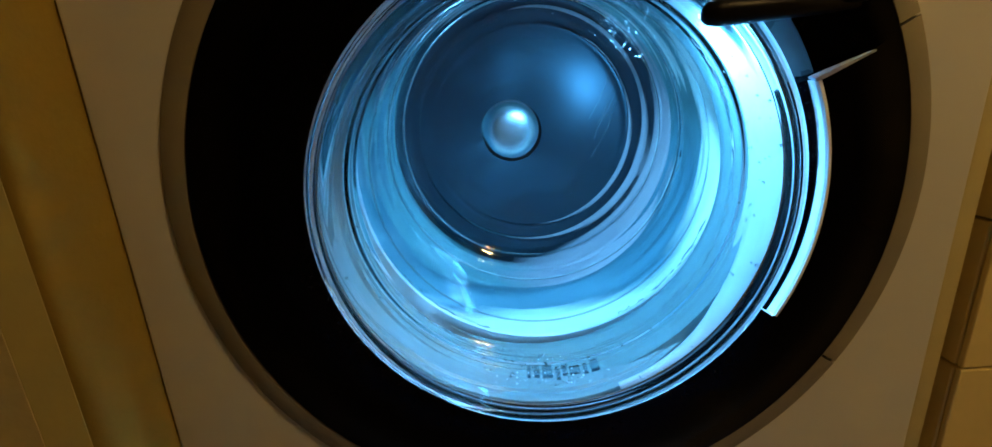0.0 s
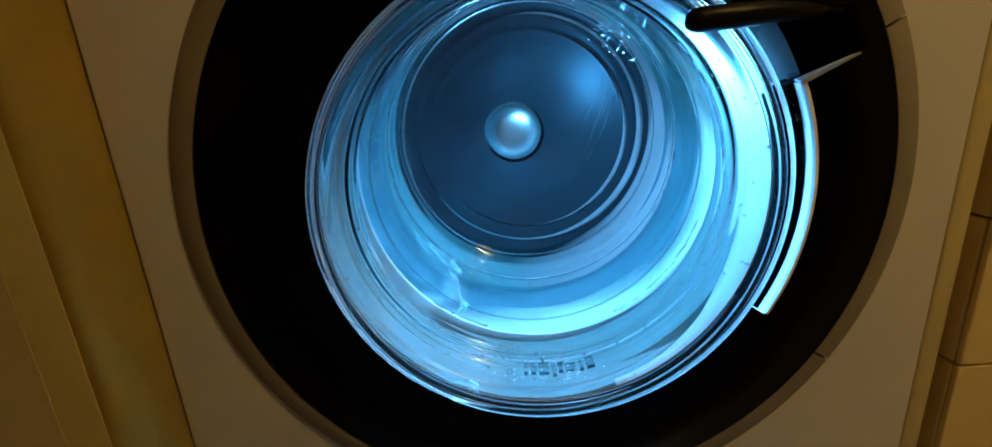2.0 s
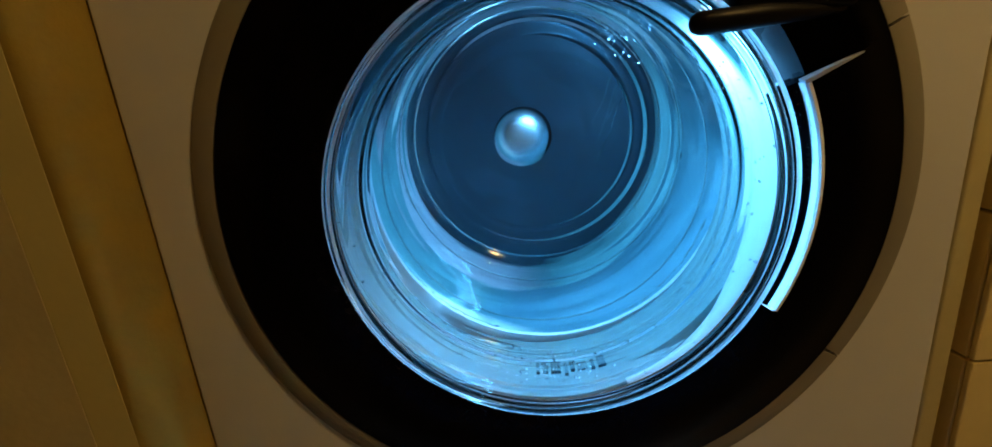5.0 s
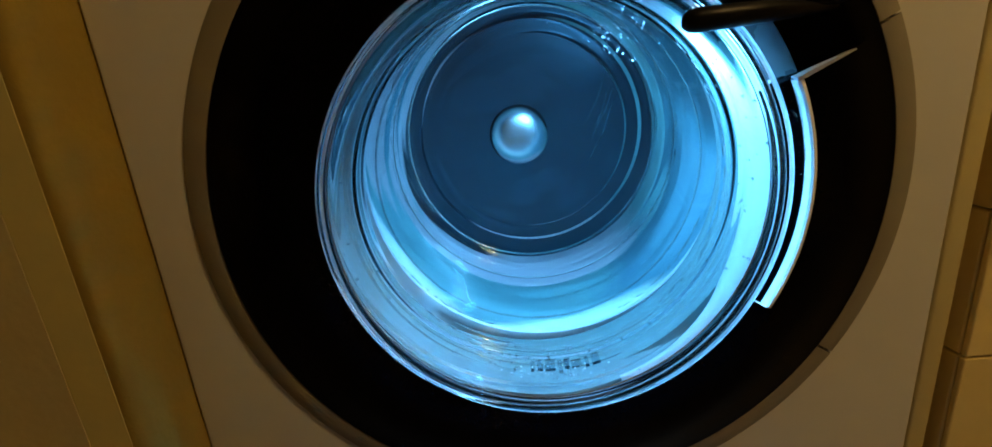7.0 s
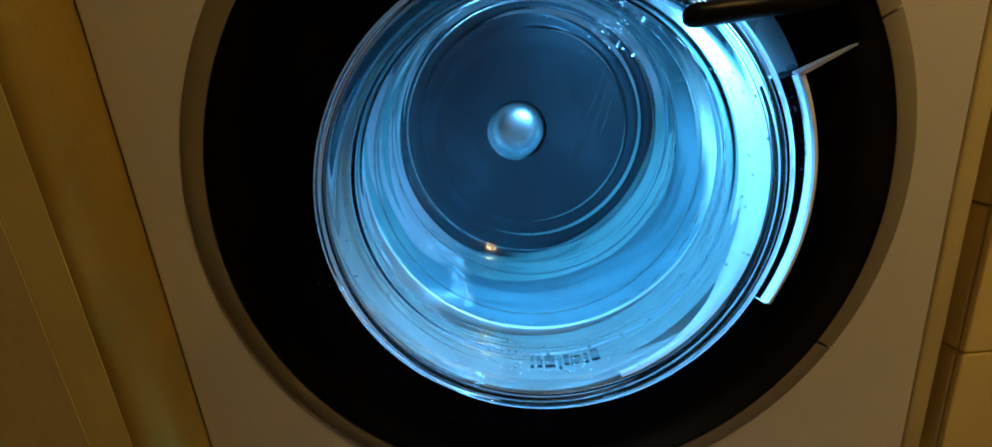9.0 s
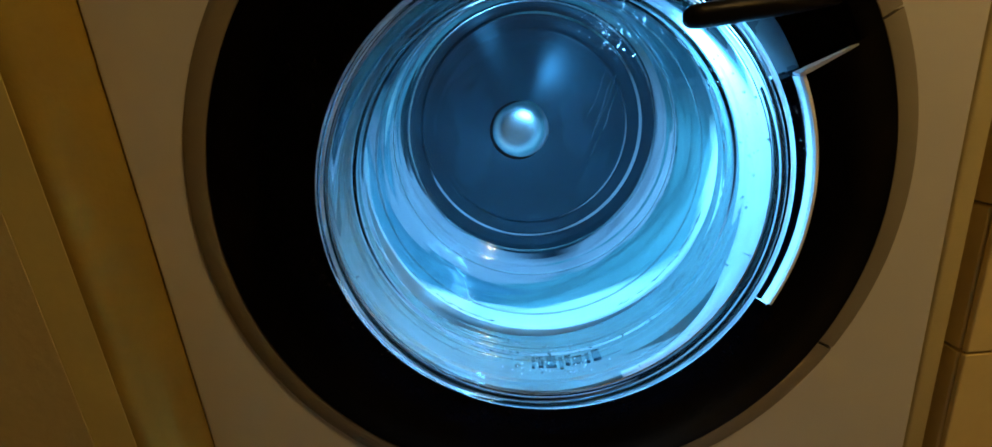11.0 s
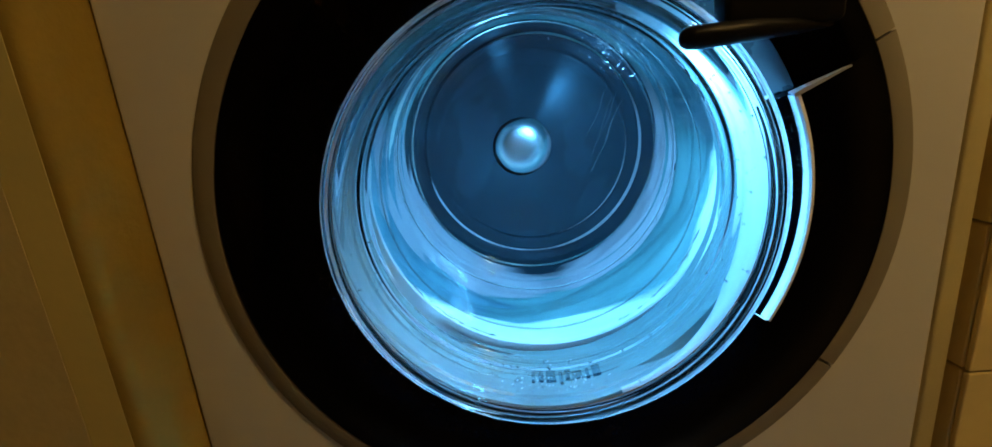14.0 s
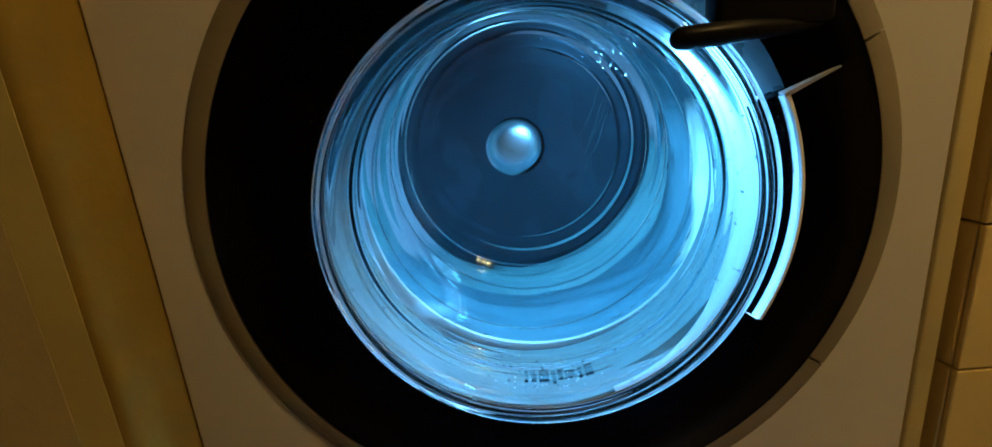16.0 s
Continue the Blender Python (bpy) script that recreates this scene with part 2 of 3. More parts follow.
def tiled_wall():
    """The tiled wall end on the other side: a narrow reveal and the face, in courses of 142 mm."""
    wall = tagged(part("wall_tiled", box(0.3905, 1.5, 0.0525, 0.75, 0.0, 2.4), grout), "yellow-beige tiled wall with dark joints", "wall", kind="structure")
    step, joint = 0.1425, 0.0022
    zs = Z0 - 0.1938
    rows = [k for k in range(-2, 6)]
    face = box(-0.072, 0.072, -0.006, 0.0, joint / 2, step - joint / 2, 0.0016, 2)
    me = bpy.data.meshes.new("tile")
    finish(face, False).to_mesh(me)
    me.materials.append(tile_glaze)
    slim = box(-0.007, 0.0, -0.0105, 0.0145, joint / 2, step - joint / 2, 0.0012, 1)
    ms = bpy.data.meshes.new("tile_reveal")
    finish(slim, False).to_mesh(ms)
    ms.materials.append(tile_glaze)
    rnd = random.Random(4)
    for k in rows:
        for c in range(3):
            ob = new("tile", me)
            ob.parent = wall
            ob.matrix_basis = pose(0.4568 + 0.1462 * c, 0.0515 + rnd.uniform(-0.0006, 0.0006), zs + k * step, rnd.uniform(-0.3, 0.3), 0, 0)
        ob = new("tile", ms)
        ob.parent = wall
        ob.matrix_basis = pose(0.3912 + rnd.uniform(-0.0003, 0.0003), 0.0627, zs + k * step)
    # the gap's shadow is put into this dark backing
    tagged(part("wall_recess", box(0.330, 0.3905, 0.080, 0.09, 0.0, 1.2), darkened_brown), "recess beside the tiles, shade put into its dark brown", "wall", kind="structure")
    tagged(part("filler_strip", box(0.3488, 0.3676, 0.050, 0.078, 0.0, 1.2, 0.003, 3), strip_paint), "yellowish painted filler strip beside the machine", "trim", kind="structure")


# ---- washing machine ----
HW = 0.2975


def front_panel(machine):
    bm = bmesh.new()
    n = 160
    zlo, zhi = -Z0 + 0.015, 0.262

    def rect(a, hw, lo, hi, rc):
        c, s = math.cos(a), math.sin(a)
        k = min((hw / abs(c)) if abs(c) > 1e-6 else 9, ((hi if s > 0 else -lo) / abs(s)) if abs(s) > 1e-6 else 9)
        return c * k, s * k
    loops = [[bm.verts.new(pt(0.2580, 2 * math.pi * i / n, 0.012)) for i in range(n)], [bm.verts.new(pt(0.2590, 2 * math.pi * i / n, 0.0)) for i in range(n)]]
    # corner directions are among the steps, so that the outline stays square
    for inset, y in ((0.0030, 0.0), (0.0016, 0.0004), (0.0006, 0.0014), (0.0, 0.0030), (0.0, 0.03)):
        loop = []
        for i in range(n):
            x, z = rect(2 * math.pi * i / n, HW - inset, zlo + inset, zhi - inset, 0.01)
            loop.append(bm.verts.new((x, y, z)))
        loops.append(loop)
    for la, lb in zip(loops, loops[1:]):
        for i in range(n):
            bm.faces.new((la[i], la[(i + 1) % n], lb[(i + 1) % n], lb[i]))
    p = part("front_panel", bm, enamel, machine, smooth_angle=50)
    return p


def cabinet(machine):
    front_panel(machine)
    part("control_panel", box(-HW, HW, -0.002, 0.03, 0.266, 0.372, 0.006, 3), enamel, machine)
    part("top_plate", box(-HW, HW, 0.0, 0.6, 0.374, 0.40, 0.006, 3), enamel, machine)


def open_body(machine):
    """Sides, back and base as one bent sheet, open to the front."""
    bm = bmesh.new()
    x, zl, zh, t = HW - 0.002, -Z0 + 0.015, 0.372, 0.003
    for args in ((-x, -x + t, 0.0305, 0.6, zl, zh), (x - t, x, 0.0305, 0.6, zl, zh), (-x + t, x - t, 0.597, 0.6, zl, zh), (-x + t, x - t, 0.0305, 0.597, zl, zl + t)):
        b = box(*args)
        me = bpy.data.meshes.new("tmp")
        b.to_mesh(me)
        b.free()
        bm.from_mesh(me)
        bpy.data.meshes.remove(me)
    part("cabinet_body", bm, enamel, machine)
    for sx in (-1, 1):
        for y in (0.06, 0.54):
            part("foot", lathe([(0, -Z0 - 0.0), (0.02, -Z0), (0.02, -Z0 + 0.016), (0, -Z0 + 0.016)], 16), black_matt, machine).matrix_basis = Matrix.Translation((sx * 0.25, y, -Z0)) @ Euler((radians(90), 0, 0)).to_matrix().to_4x4() @ Matrix.Translation((0, Z0, 0))


def bezel(machine):
    """The grey ring round the door, in two pieces with fine joints."""
    prof = [(0.2440, 0.006), (0.2440, -0.0035), (0.2450, -0.0045), (0.2470, -0.0046), (0.2600, -0.0026), (0.2616, -0.0012), (0.2620, 0.0015), (0.2615, 0.006)]
    ja, jb, g = radians(25.5), radians(-33.0), radians(0.22)
    part("bezel", lathe(prof, 150, ja + g, jb + 2 * math.pi - g, closed=True), grey_plastic, machine)
    part("bezel", lathe(prof, 40, jb + g, ja - g, closed=True), grey_plastic, machine)
    part("bezel_seat", lathe([(0.243, 0.004), (0.2632, 0.004), (0.2632, 0.012), (0.243, 0.012)], 128, closed=True), black_matt, machine)


def ring_y(a, r):
    """Front of the black door ring at an angle in degrees and a radius: a low dome with a grip and a pocket."""
    dome = -0.0055 - 0.0085 * math.sin(math.pi * smooth_step(0.163, 0.2443, r)) ** 0.7
    dome += 0.004 * smooth_step(0.170, 0.163, r)
    if -30.0 < a < 24.6 and r < 0.1795:
        return 0.003 - 0.009 * smooth_step(0.166, 0.178, r)
    if 24.6 < a < 58.0 and r < 0.234:
        edge = smooth_step(0.180, 0.233, r)
        return 0.008 * (1 - edge) + dome * edge
    return dome


def ring_r(a, r):
    """In the pocket the ring begins farther out, where the seal shows."""
    first = 0.1785 + 0.0080 * smooth_step(24.61, 25.2, a)
    return first + (r - 0.1655) * ((0.234 - first) / 0.0685) if 24.6 < a < 58.0 and r < 0.234 else r


def door(machine):
    d = new("door")
    d.parent = machine
    tagged(d, "closed round black door with a clear glass bowl")
    angles = sorted(set([round(-180 + 2.5 * i, 3) for i in range(145)] + [-30.01, -29.99, 24.59, 24.61, 57.99, 58.01]))[:-1]
    radii = [0.1655, 0.1662, 0.168, 0.170, 0.174, 0.1785, 0.1794, 0.1796, 0.183, 0.19, 0.197, 0.205, 0.213, 0.2215, 0.2225, 0.23, 0.236, 0.240, 0.2428, 0.2436]
    bm = bmesh.new()
    loops = [[bm.verts.new(pt(ring_r(a, 0.1655), radians(a), ring_y(a, ring_r(a, 0.1655)) + 0.003)) for a in angles]]
    for r in radii:
        loops.append([bm.verts.new(pt(ring_r(a, r), radians(a), ring_y(a, ring_r(a, r)))) for a in angles])
    loops.append([bm.verts.new(pt(0.2438, radians(a), 0.004)) for a in angles])
    n = len(angles)
    for la, lb in zip(loops, loops[1:]):
        for i in range(n):
            bm.faces.new((la[i], la[(i + 1) % n], lb[(i + 1) % n], lb[i]))
    part("door_ring", bm, black_gloss, d, "glossy black plastic ring", 30)
    # pale lining of the grip: inner wall, bevel and the two end walls
    r0, r1 = 0.1788, 0.1828
    prof = [(r0 + 0.0006, -0.004), (r0, -0.0135), (r0 + 0.0014, -0.0150), (r1, -0.0142), (r1, -0.008), (r0 + 0.002, 0.0)]
    seat = lathe([(0.1634, -0.0080), (0.1650, -0.0075), (0.1745, 0.0115), (0.1725, 0.0115)], 150, radians(62), radians(328), closed=True)
    for v in seat.verts:
        ang = math.degrees(math.atan2(v.co.z, v.co.x)) % 360
        k, r = smooth_step(328, 276, ang) if ang > 270 else 1.0, math.hypot(v.co.x, v.co.z)
        grow = (0.1742 + (r - 0.1742) * max(k, 0.02)) / r
        v.co = (v.co.x * grow, 0.0113 + (v.co.y - 0.0113) * max(k, 0.02), v.co.z * grow)
    part("bowl_seat", seat, seat_plastic, d, "pale plastic seat of the glass, thinning towards the grip")
    # added ring that stands for drum light caught in the glass edge
    rim = [(0.1630 + 0.0016 * math.cos(t), -0.0180 + 0.0012 * math.sin(t)) for t in [2 * math.pi * k / 10 for k in range(10)]]
    part("rim_glint_ring", lathe(rim, 128, closed=True), frosted_glass, d, "thin frosted ring added for the bright edge of the glass").visible_shadow = False
    part("grip_trim", lathe(prof, 60, radians(-30.0), radians(24.4), closed=True), silver_trim, d, "pale satin edge of the grip")
    end = radians(-30.2)
    part("grip_end", sweep([pt(0.1725, end, -0.0085), pt(0.1760, end, -0.0105), pt(0.1800, end, -0.0135)], [(0.0003, 0.0006), (0.0006, 0.0015), (0.0009, 0.0022)], 8), silver_trim, d)
    return d


def pocket(d):
    """The lit end of the pocket and the dark latch bar that reaches over the glass."""
    a = radians(24.6)
    bm = bmesh.new()
    u, w = Vector((math.cos(a), 0, math.sin(a))), Vector((-math.sin(a), 0, math.cos(a)))
    outline = [(0.1785, -0.0155, 0.0012), (0.1840, -0.0165, 0.0016), (0.2190, -0.0146, 0.0), (0.2150, -0.0128, 0.0006), (0.1900, -0.0085, 0.0016), (0.1800, -0.0065, 0.0016)]
    lo = [bm.verts.new(u * r + Vector((0, y, 0)) - w * 0.0012) for r, y, h in outline]
    hi = [bm.verts.new(u * r + Vector((0, y, 0)) + w * h) for r, y, h in outline]
    bm.faces.new(lo)
    bm.faces.new(list(reversed(hi)))
    for i in range(len(lo)):
        j = (i + 1) % len(lo)
        bm.faces.new((lo[i], lo[j], hi[j], hi[i]))
    part("pocket_edge", bm, dark_silver, d, "pale bevelled end of the grip")
    lining = [(0.1770, 0.0180), (0.1805, 0.0120), (0.1838, 0.0062), (0.1865, 0.0022), (0.1885, 0.0000), (0.1885, 0.0025), (0.1838, 0.0100), (0.1790, 0.0190)]
    part("pocket_lining", lathe(lining, 30, radians(24.7), radians(60), closed=True), lining_grey, d, "dark grey sloping wall of the grip pocket")
    pts = [(0.0785, -0.031, 0.1140), (0.0795, -0.031, 0.1140), (0.0822, -0.031, 0.1141), (0.0865, -0.031, 0.1143), (0.105, -0.0305, 0.1152), (0.128, -0.028, 0.1163), (0.155, -0.021, 0.1172), (0.182, -0.015, 0.1176)]
    rad = [(0.0022, 0.0022), (0.0044, 0.0046), (0.0064, 0.0066), (0.0073, 0.0075), (0.0072, 0.0082), (0.0066, 0.0082), (0.0050, 0.006), (0.002, 0.003)]
    part("latch_bar", sweep(pts, rad), black_matt, d, "dark rounded latch bar")
    part("latch_block", box(0.110, 0.186, -0.0245, -0.004, 0.1185, 0.150, 0.004, 3), black_matt, d)


def bowl_rings(off):
    """Rings of the glass bowl (radius, y, cx, cz); off: how far to the drum's side."""
    rows = []
    for y, r, cx, cz in ((-0.0120, 0.1540, -0.004, 0.0010), (-0.0100, 0.1522, -0.004, 0.0012), (0.0000, 0.1485, -0.004, 0.0030), (0.0095, 0.1450, -0.004, 0.0050),
                         (0.0120, 0.1436, -0.004, 0.0058), (0.0134, 0.1420, -0.004, 0.0068), (0.0146, 0.1409, -0.004, 0.0075), (0.0175, 0.1402, -0.004, 0.0083),
                         (0.0210, 0.1391, -0.004, 0.0095), (0.0224, 0.1381, -0.004, 0.0102), (0.0245, 0.1374, -0.004, 0.0109), (0.0340, 0.1340, -0.004, 0.0155),
                         (0.0480, 0.1298, -0.004, 0.0212), (0.0620, 0.1252, -0.005, 0.0280), (0.0700, 0.1220, -0.005, 0.0318),
                         (0.0720, 0.1208, -0.005, 0.0327), (0.0800, 0.1174, -0.005, 0.0356), (0.0830, 0.1162, -0.005, 0.0368), (0.0842, 0.1140, -0.005, 0.0378), (0.0880, 0.1118, -0.005, 0.0392), (0.0925, 0.1065, -0.005, 0.0410),
                         (0.0945, 0.1020, -0.005, 0.0418), (0.0939, 0.0995, -0.005, 0.042), (0.0946, 0.0972, -0.005, 0.042), (0.0957, 0.0950, -0.005, 0.042), (0.0965, 0.0890, -0.005, 0.042),
                         (0.0962, 0.0872, -0.0055, 0.0425), (0.0968, 0.0852, -0.005, 0.042), (0.0975, 0.0835, -0.005, 0.042), (0.0985, 0.0500, -0.005, 0.042), (0.0990, 0.0, -0.005, 0.042)):
        k = smooth_step(0.07, 0.0955, y)
        rows.append((max(0.0, r + off * (1 - k)) if r else 0.0, y + off * k, cx, cz))
    return rows


def glass_bowl(d):
    rim = [(0.1610, -0.0150), (0.1614, -0.0170), (0.1612, -0.0205), (0.1602, -0.0228), (0.1590, -0.0235), (0.1580, -0.0226), (0.1577, -0.0212), (0.1571, -0.0214), (0.1562, -0.0206), (0.1558, -0.0185)]
    rim = [(r, y, -0.004, 0.001) for r, y in rim]
    outer = list(reversed(bowl_rings(0.0055)))
    rows = rim + bowl_rings(0.0) + outer[:-1] + [(0.1592, -0.010, -0.004, 0.001)]
    bowl = part("glass_bowl", lathe(rows, 160, closed=True), bowl_glass, d, "clear thick glass bowl with wet inside", 60)
    bowl.visible_shadow = False
    return bowl


def mouldings(bowl):
    """Raised marks on the lower wall of the bowl, and droplets and foam on its inner side."""
    mark = random.Random(5)
    for a, w in ((-97.5, 1.0), (-95.0, 1.6), (-91.6, 3.2), (-88.4, 1.2), (-86.2, 1.4), (-83.0, 3.2), (-79.6, 1.2), (-76.6, 2.6)):
        ya, yb = mark.uniform(0.002, 0.007), mark.uniform(0.0095, 0.0150)
        bm = lathe([(0.1446, ya), (0.1418, yb), (0.1436, yb + 0.0005), (0.1474, ya)], 4, radians(a - w / 2), radians(a + w / 2), closed=True)
        for v in bm.verts:
            v.co.x -= 0.004
            v.co.z += 0.0042
        part("moulded_mark", bm, mark_glass, bowl)
    for r, y, cz, k in ((0.1192, 0.0712, 0.0327, 0.0009), (0.1085, 0.0880, 0.0392, 0.0008), (0.1300, 0.0410, 0.0185, 0.0007)):
        bead = [(r + k * math.cos(t), y + k * math.sin(t), -0.005, cz) for t in [2 * math.pi * q / 8 for q in range(8)]]
        part("moulded_ring", lathe(bead, 128, closed=True), bowl_glass, bowl).visible_shadow = False
    rnd = random.Random(11)
    bm = bmesh.new()
    specks = bmesh.new()
    for i in range(330):
        ang, r = radians(rnd.gauss(50, 8)), 0.111 + rnd.gauss(0, 0.005) - abs(rnd.gauss(0, 0.007))
        white = i % 3 == 0
        s = 0.0002 + (0.0005 if white else 0.0006) * rnd.random() ** 3
        m = Matrix.Translation((-0.005 + r * math.cos(ang), 0.1025 - 0.012 * smooth_step(0.098, 0.116, r), 0.042 + r * math.sin(ang))) @ Matrix.Diagonal((s * rnd.uniform(0.7, 1.8), s * 0.6, s, 1))
        bmesh.ops.create_icosphere(specks if white else bm, subdivisions=1, radius=1, matrix=m)
    tagged(part("foam", bm, drop_glass, bowl, "clear soap bubbles on the glass"), kind="stuff")
    tagged(part("foam_specks", specks, foam_white, bowl, "white specks of soap on the glass"), kind="stuff")
    bm = bmesh.new()
    rows = bowl_rings(0.0055)
    for i in range(260):
        k = rnd.randrange(1, 10)
        f = rnd.random()
        ra, rb = rows[k], rows[k + 1]
        r, y, cz = [p + (q - p) * f for p, q in zip((ra[0], ra[1], ra[3]), (rb[0], rb[1], rb[3]))]
        ang = rnd.uniform(0, 2 * math.pi)
        s = 0.0005 + 0.0010 * rnd.random() ** 2
        bmesh.ops.create_icosphere(bm, subdivisions=1, radius=s, matrix=Matrix.Translation(pt(r, ang, y, -0.0045, cz)))
    for i in range(60):
        ang, r = rnd.gauss(18, 9), rnd.uniform(0.1665, 0.178)
        r = ring_r(ang, r)
        k = 0.0004 + 0.0008 * rnd.random() ** 2
        bmesh.ops.create_icosphere(bm, subdivisions=1, radius=k, matrix=Matrix.Translation(pt(r, radians(ang), ring_y(ang, r) - k * 0.3)))
    for i in range(150):
        ang, y = radians(rnd.gauss(-95, 9)), rnd.uniform(-0.002, 0.022)
        k = next(q for q in range(len(rows) - 1) if rows[q + 1][1] > y)
        ra, rb = rows[k], rows[k + 1]
        f = (y - ra[1]) / max(1e-6, rb[1] - ra[1])
        size = 0.0005 + 0.0011 * rnd.random() ** 2
        bmesh.ops.create_icosphere(bm, subdivisions=1, radius=size, matrix=Matrix.Translation(pt(ra[0] + (rb[0] - ra[0]) * f - 0.0056, ang, y, -0.004, ra[3] + (rb[3] - ra[3]) * f)))
    for ra, y, cz, spans in ((0.1392, 0.0205, 0.0094, ((-50, 45), (196, 262))), (0.1214, 0.0712, 0.0325, ((-35, 60), (110, 200))), (0.1345, 0.0335, 0.0150, ((-64, -20), (205, 250)))):
        for a0, a1 in spans:
            for q in range(int((a1 - a0) * 1.3)):
                ang, size = radians(rnd.uniform(a0, a1)), 0.00022 + 0.0005 * rnd.random() ** 2
                m = Matrix.Translation(pt(ra + rnd.gauss(0, 0.0007), ang, y, -0.0045, cz)) @ Euler((0, -ang, 0)).to_matrix().to_4x4() @ Matrix.Diagonal((size * 0.8, size * 0.8, size * rnd.uniform(2.0, 9.0), 1))
                bmesh.ops.create_icosphere(bm, subdivisions=1, radius=1, matrix=m)
    # white dots painted in as glints round the moulded marks
    dots = bmesh.new()
    for i in range(70):
        ang, y = radians(rnd.gauss(-92, 9)), rnd.uniform(-0.002, 0.016)
        k = next(q for q in range(len(rows) - 1) if rows[q + 1][1] > y)
        f = (y - rows[k][1]) / max(1e-6, rows[k + 1][1] - rows[k][1])
        size = 0.0002 + 0.0005 * rnd.random() ** 3
        r, cz = [rows[k][c] + (rows[k + 1][c] - rows[k][c]) * f for c in (0, 3)]
        bmesh.ops.create_icosphere(dots, subdivisions=1, radius=size, matrix=Matrix.Translation(pt(r - 0.0058, ang, y, -0.004, cz)))
    tagged(part("sparkle_dots", dots, foam_white, bowl, "white dots standing for sparkles by the moulded marks"), kind="stuff")
    # thin runs of water down the end of the bowl
    runs = bmesh.new()
    for i in range(5):
        x, z = rnd.uniform(0.055, 0.092), rnd.uniform(0.07, 0.11)
        line = [(x - 0.004 * k + 0.0012 * math.sin(k * 1.3 + i), 0.1040, z - 0.009 * k) for k in range(rnd.randrange(5, 10))]
        line = [p for p in line if math.hypot(p[0] + 0.005, p[2] - 0.042) < 0.092]
        if len(line) > 2:
            b = sweep(line, [(0.00022, 0.0002)] * len(line), 6)
            me = bpy.data.meshes.new("tmp")
            b.to_mesh(me)
            b.free()
            runs.from_mesh(me)
            bpy.data.meshes.remove(me)
    part("water_runs", runs, drop_glass, bowl, "thin runs of water on the glass")
    tagged(part("condensation", bm, drop_glass, bowl, "small water drops on the glass"), kind="stuff")


def gasket(machine):
    prof = [(0.215, 0.018), (0.198, 0.032), (0.182, 0.034), (0.1785, 0.034), (0.1750, 0.035), (0.1728, 0.0355), (0.1706, 0.036), (0.1702, 0.044), (0.1722, 0.050), (0.1790, 0.056), (0.1800, 0.062),
            (0.1790, 0.068), (0.1765, 0.071), (0.1772, 0.0735), (0.1745, 0.0750), (0.1738, 0.079), (0.1750, 0.0815), (0.1725, 0.0830), (0.1718, 0.088), (0.1700, 0.0925), (0.1690, 0.100), (0.1725, 0.106), (0.1800, 0.108), (0.1900, 0.100), (0.2150, 0.020)]
    part("door_gasket", lathe(prof, 128, closed=True), rubber, machine, "grey rubber door seal, wet")
    ring = [(0.1690, 0.012), (0.1740, 0.0105), (0.1765, 0.0110), (0.1730, 0.052), (0.1668, 0.052), (0.1666, 0.0465), (0.1702, 0.0445), (0.1704, 0.0405), (0.1672, 0.0385), (0.1676, 0.0250), (0.1690, 0.0235),
            (0.1690, 0.0215), (0.1680, 0.0200), (0.1684, 0.0160)]
    lip = lathe(ring, 150, radians(68), radians(324), closed=True)
    for v in lip.verts:
        ang, r = math.degrees(math.atan2(v.co.z, v.co.x)) % 360, math.hypot(v.co.x, v.co.z)
        k = max(0.02, smooth_step(324, 268, ang)) if ang > 200 else 1.0
        grow = (0.1760 + (r - 0.1760) * k) / r
        v.co = (v.co.x * grow, 0.040 + (v.co.y - 0.040) * k, v.co.z * grow)
    part("seal_lip", lip, lip_rubber, machine, "pale front lip of the door seal")
    # added pale band that makes the bright crescent; its taper fades the light
    bm = bmesh.new()
    rows = []
    for k in range(81):
        a = radians(-72 + 140 * k / 80)
        full = smooth_step(-74, 30, math.degrees(a))
        out = smooth_step(12, 34, math.degrees(a))
        prof = [(0.1668 - 0.0016 * full, 0.017 + 0.036 * full), (0.1668 - 0.0016 * full, 0.016 + 0.026 * full), (0.1668 - 0.001 * full, 0.0155 + 0.025 * full), (0.1668 + 0.003 * out, 0.015 + 0.021 * full), (0.1690 + 0.0090 * out, 0.0135 + 0.0155 * full), (0.1720 + 0.0165 * out, 0.012 + 0.0095 * full)]
        prof += [(r + 0.001, y + 0.0016) for r, y in reversed(prof)]
        rows.append([bm.verts.new(pt(r, a, y)) for r, y in prof])
    for ra, rb in zip(rows, rows[1:]):
        for i in range(len(ra)):
            j = (i + 1) % len(ra)
            bm.faces.new((ra[i], ra[j], rb[j], rb[i]))
    bm.faces.new(rows[0])
    bm.faces.new(list(reversed(rows[-1])))
    part("crescent_band", bm, crescent_pale, machine, "pale band added for the lit crescent of the seal, tapering below the drum light", 60)
    part("tub", lathe([(0.19, 0.1085), (0.275, 0.110), (0.278, 0.12), (0.278, 0.50), (0.27, 0.515), (0, 0.52)], 96), tub_plastic, machine)
    part("light_lens", lathe([(0, 0.0), (0.004, 0.0005), (0.006, 0.003), (0.006, 0.006)], 20), lens_glow, machine, "bright blue-white drum light").matrix_basis = Matrix.Translation((LED[0] + 0.008, LED[1] + 0.004, LED[2] + 0.009))


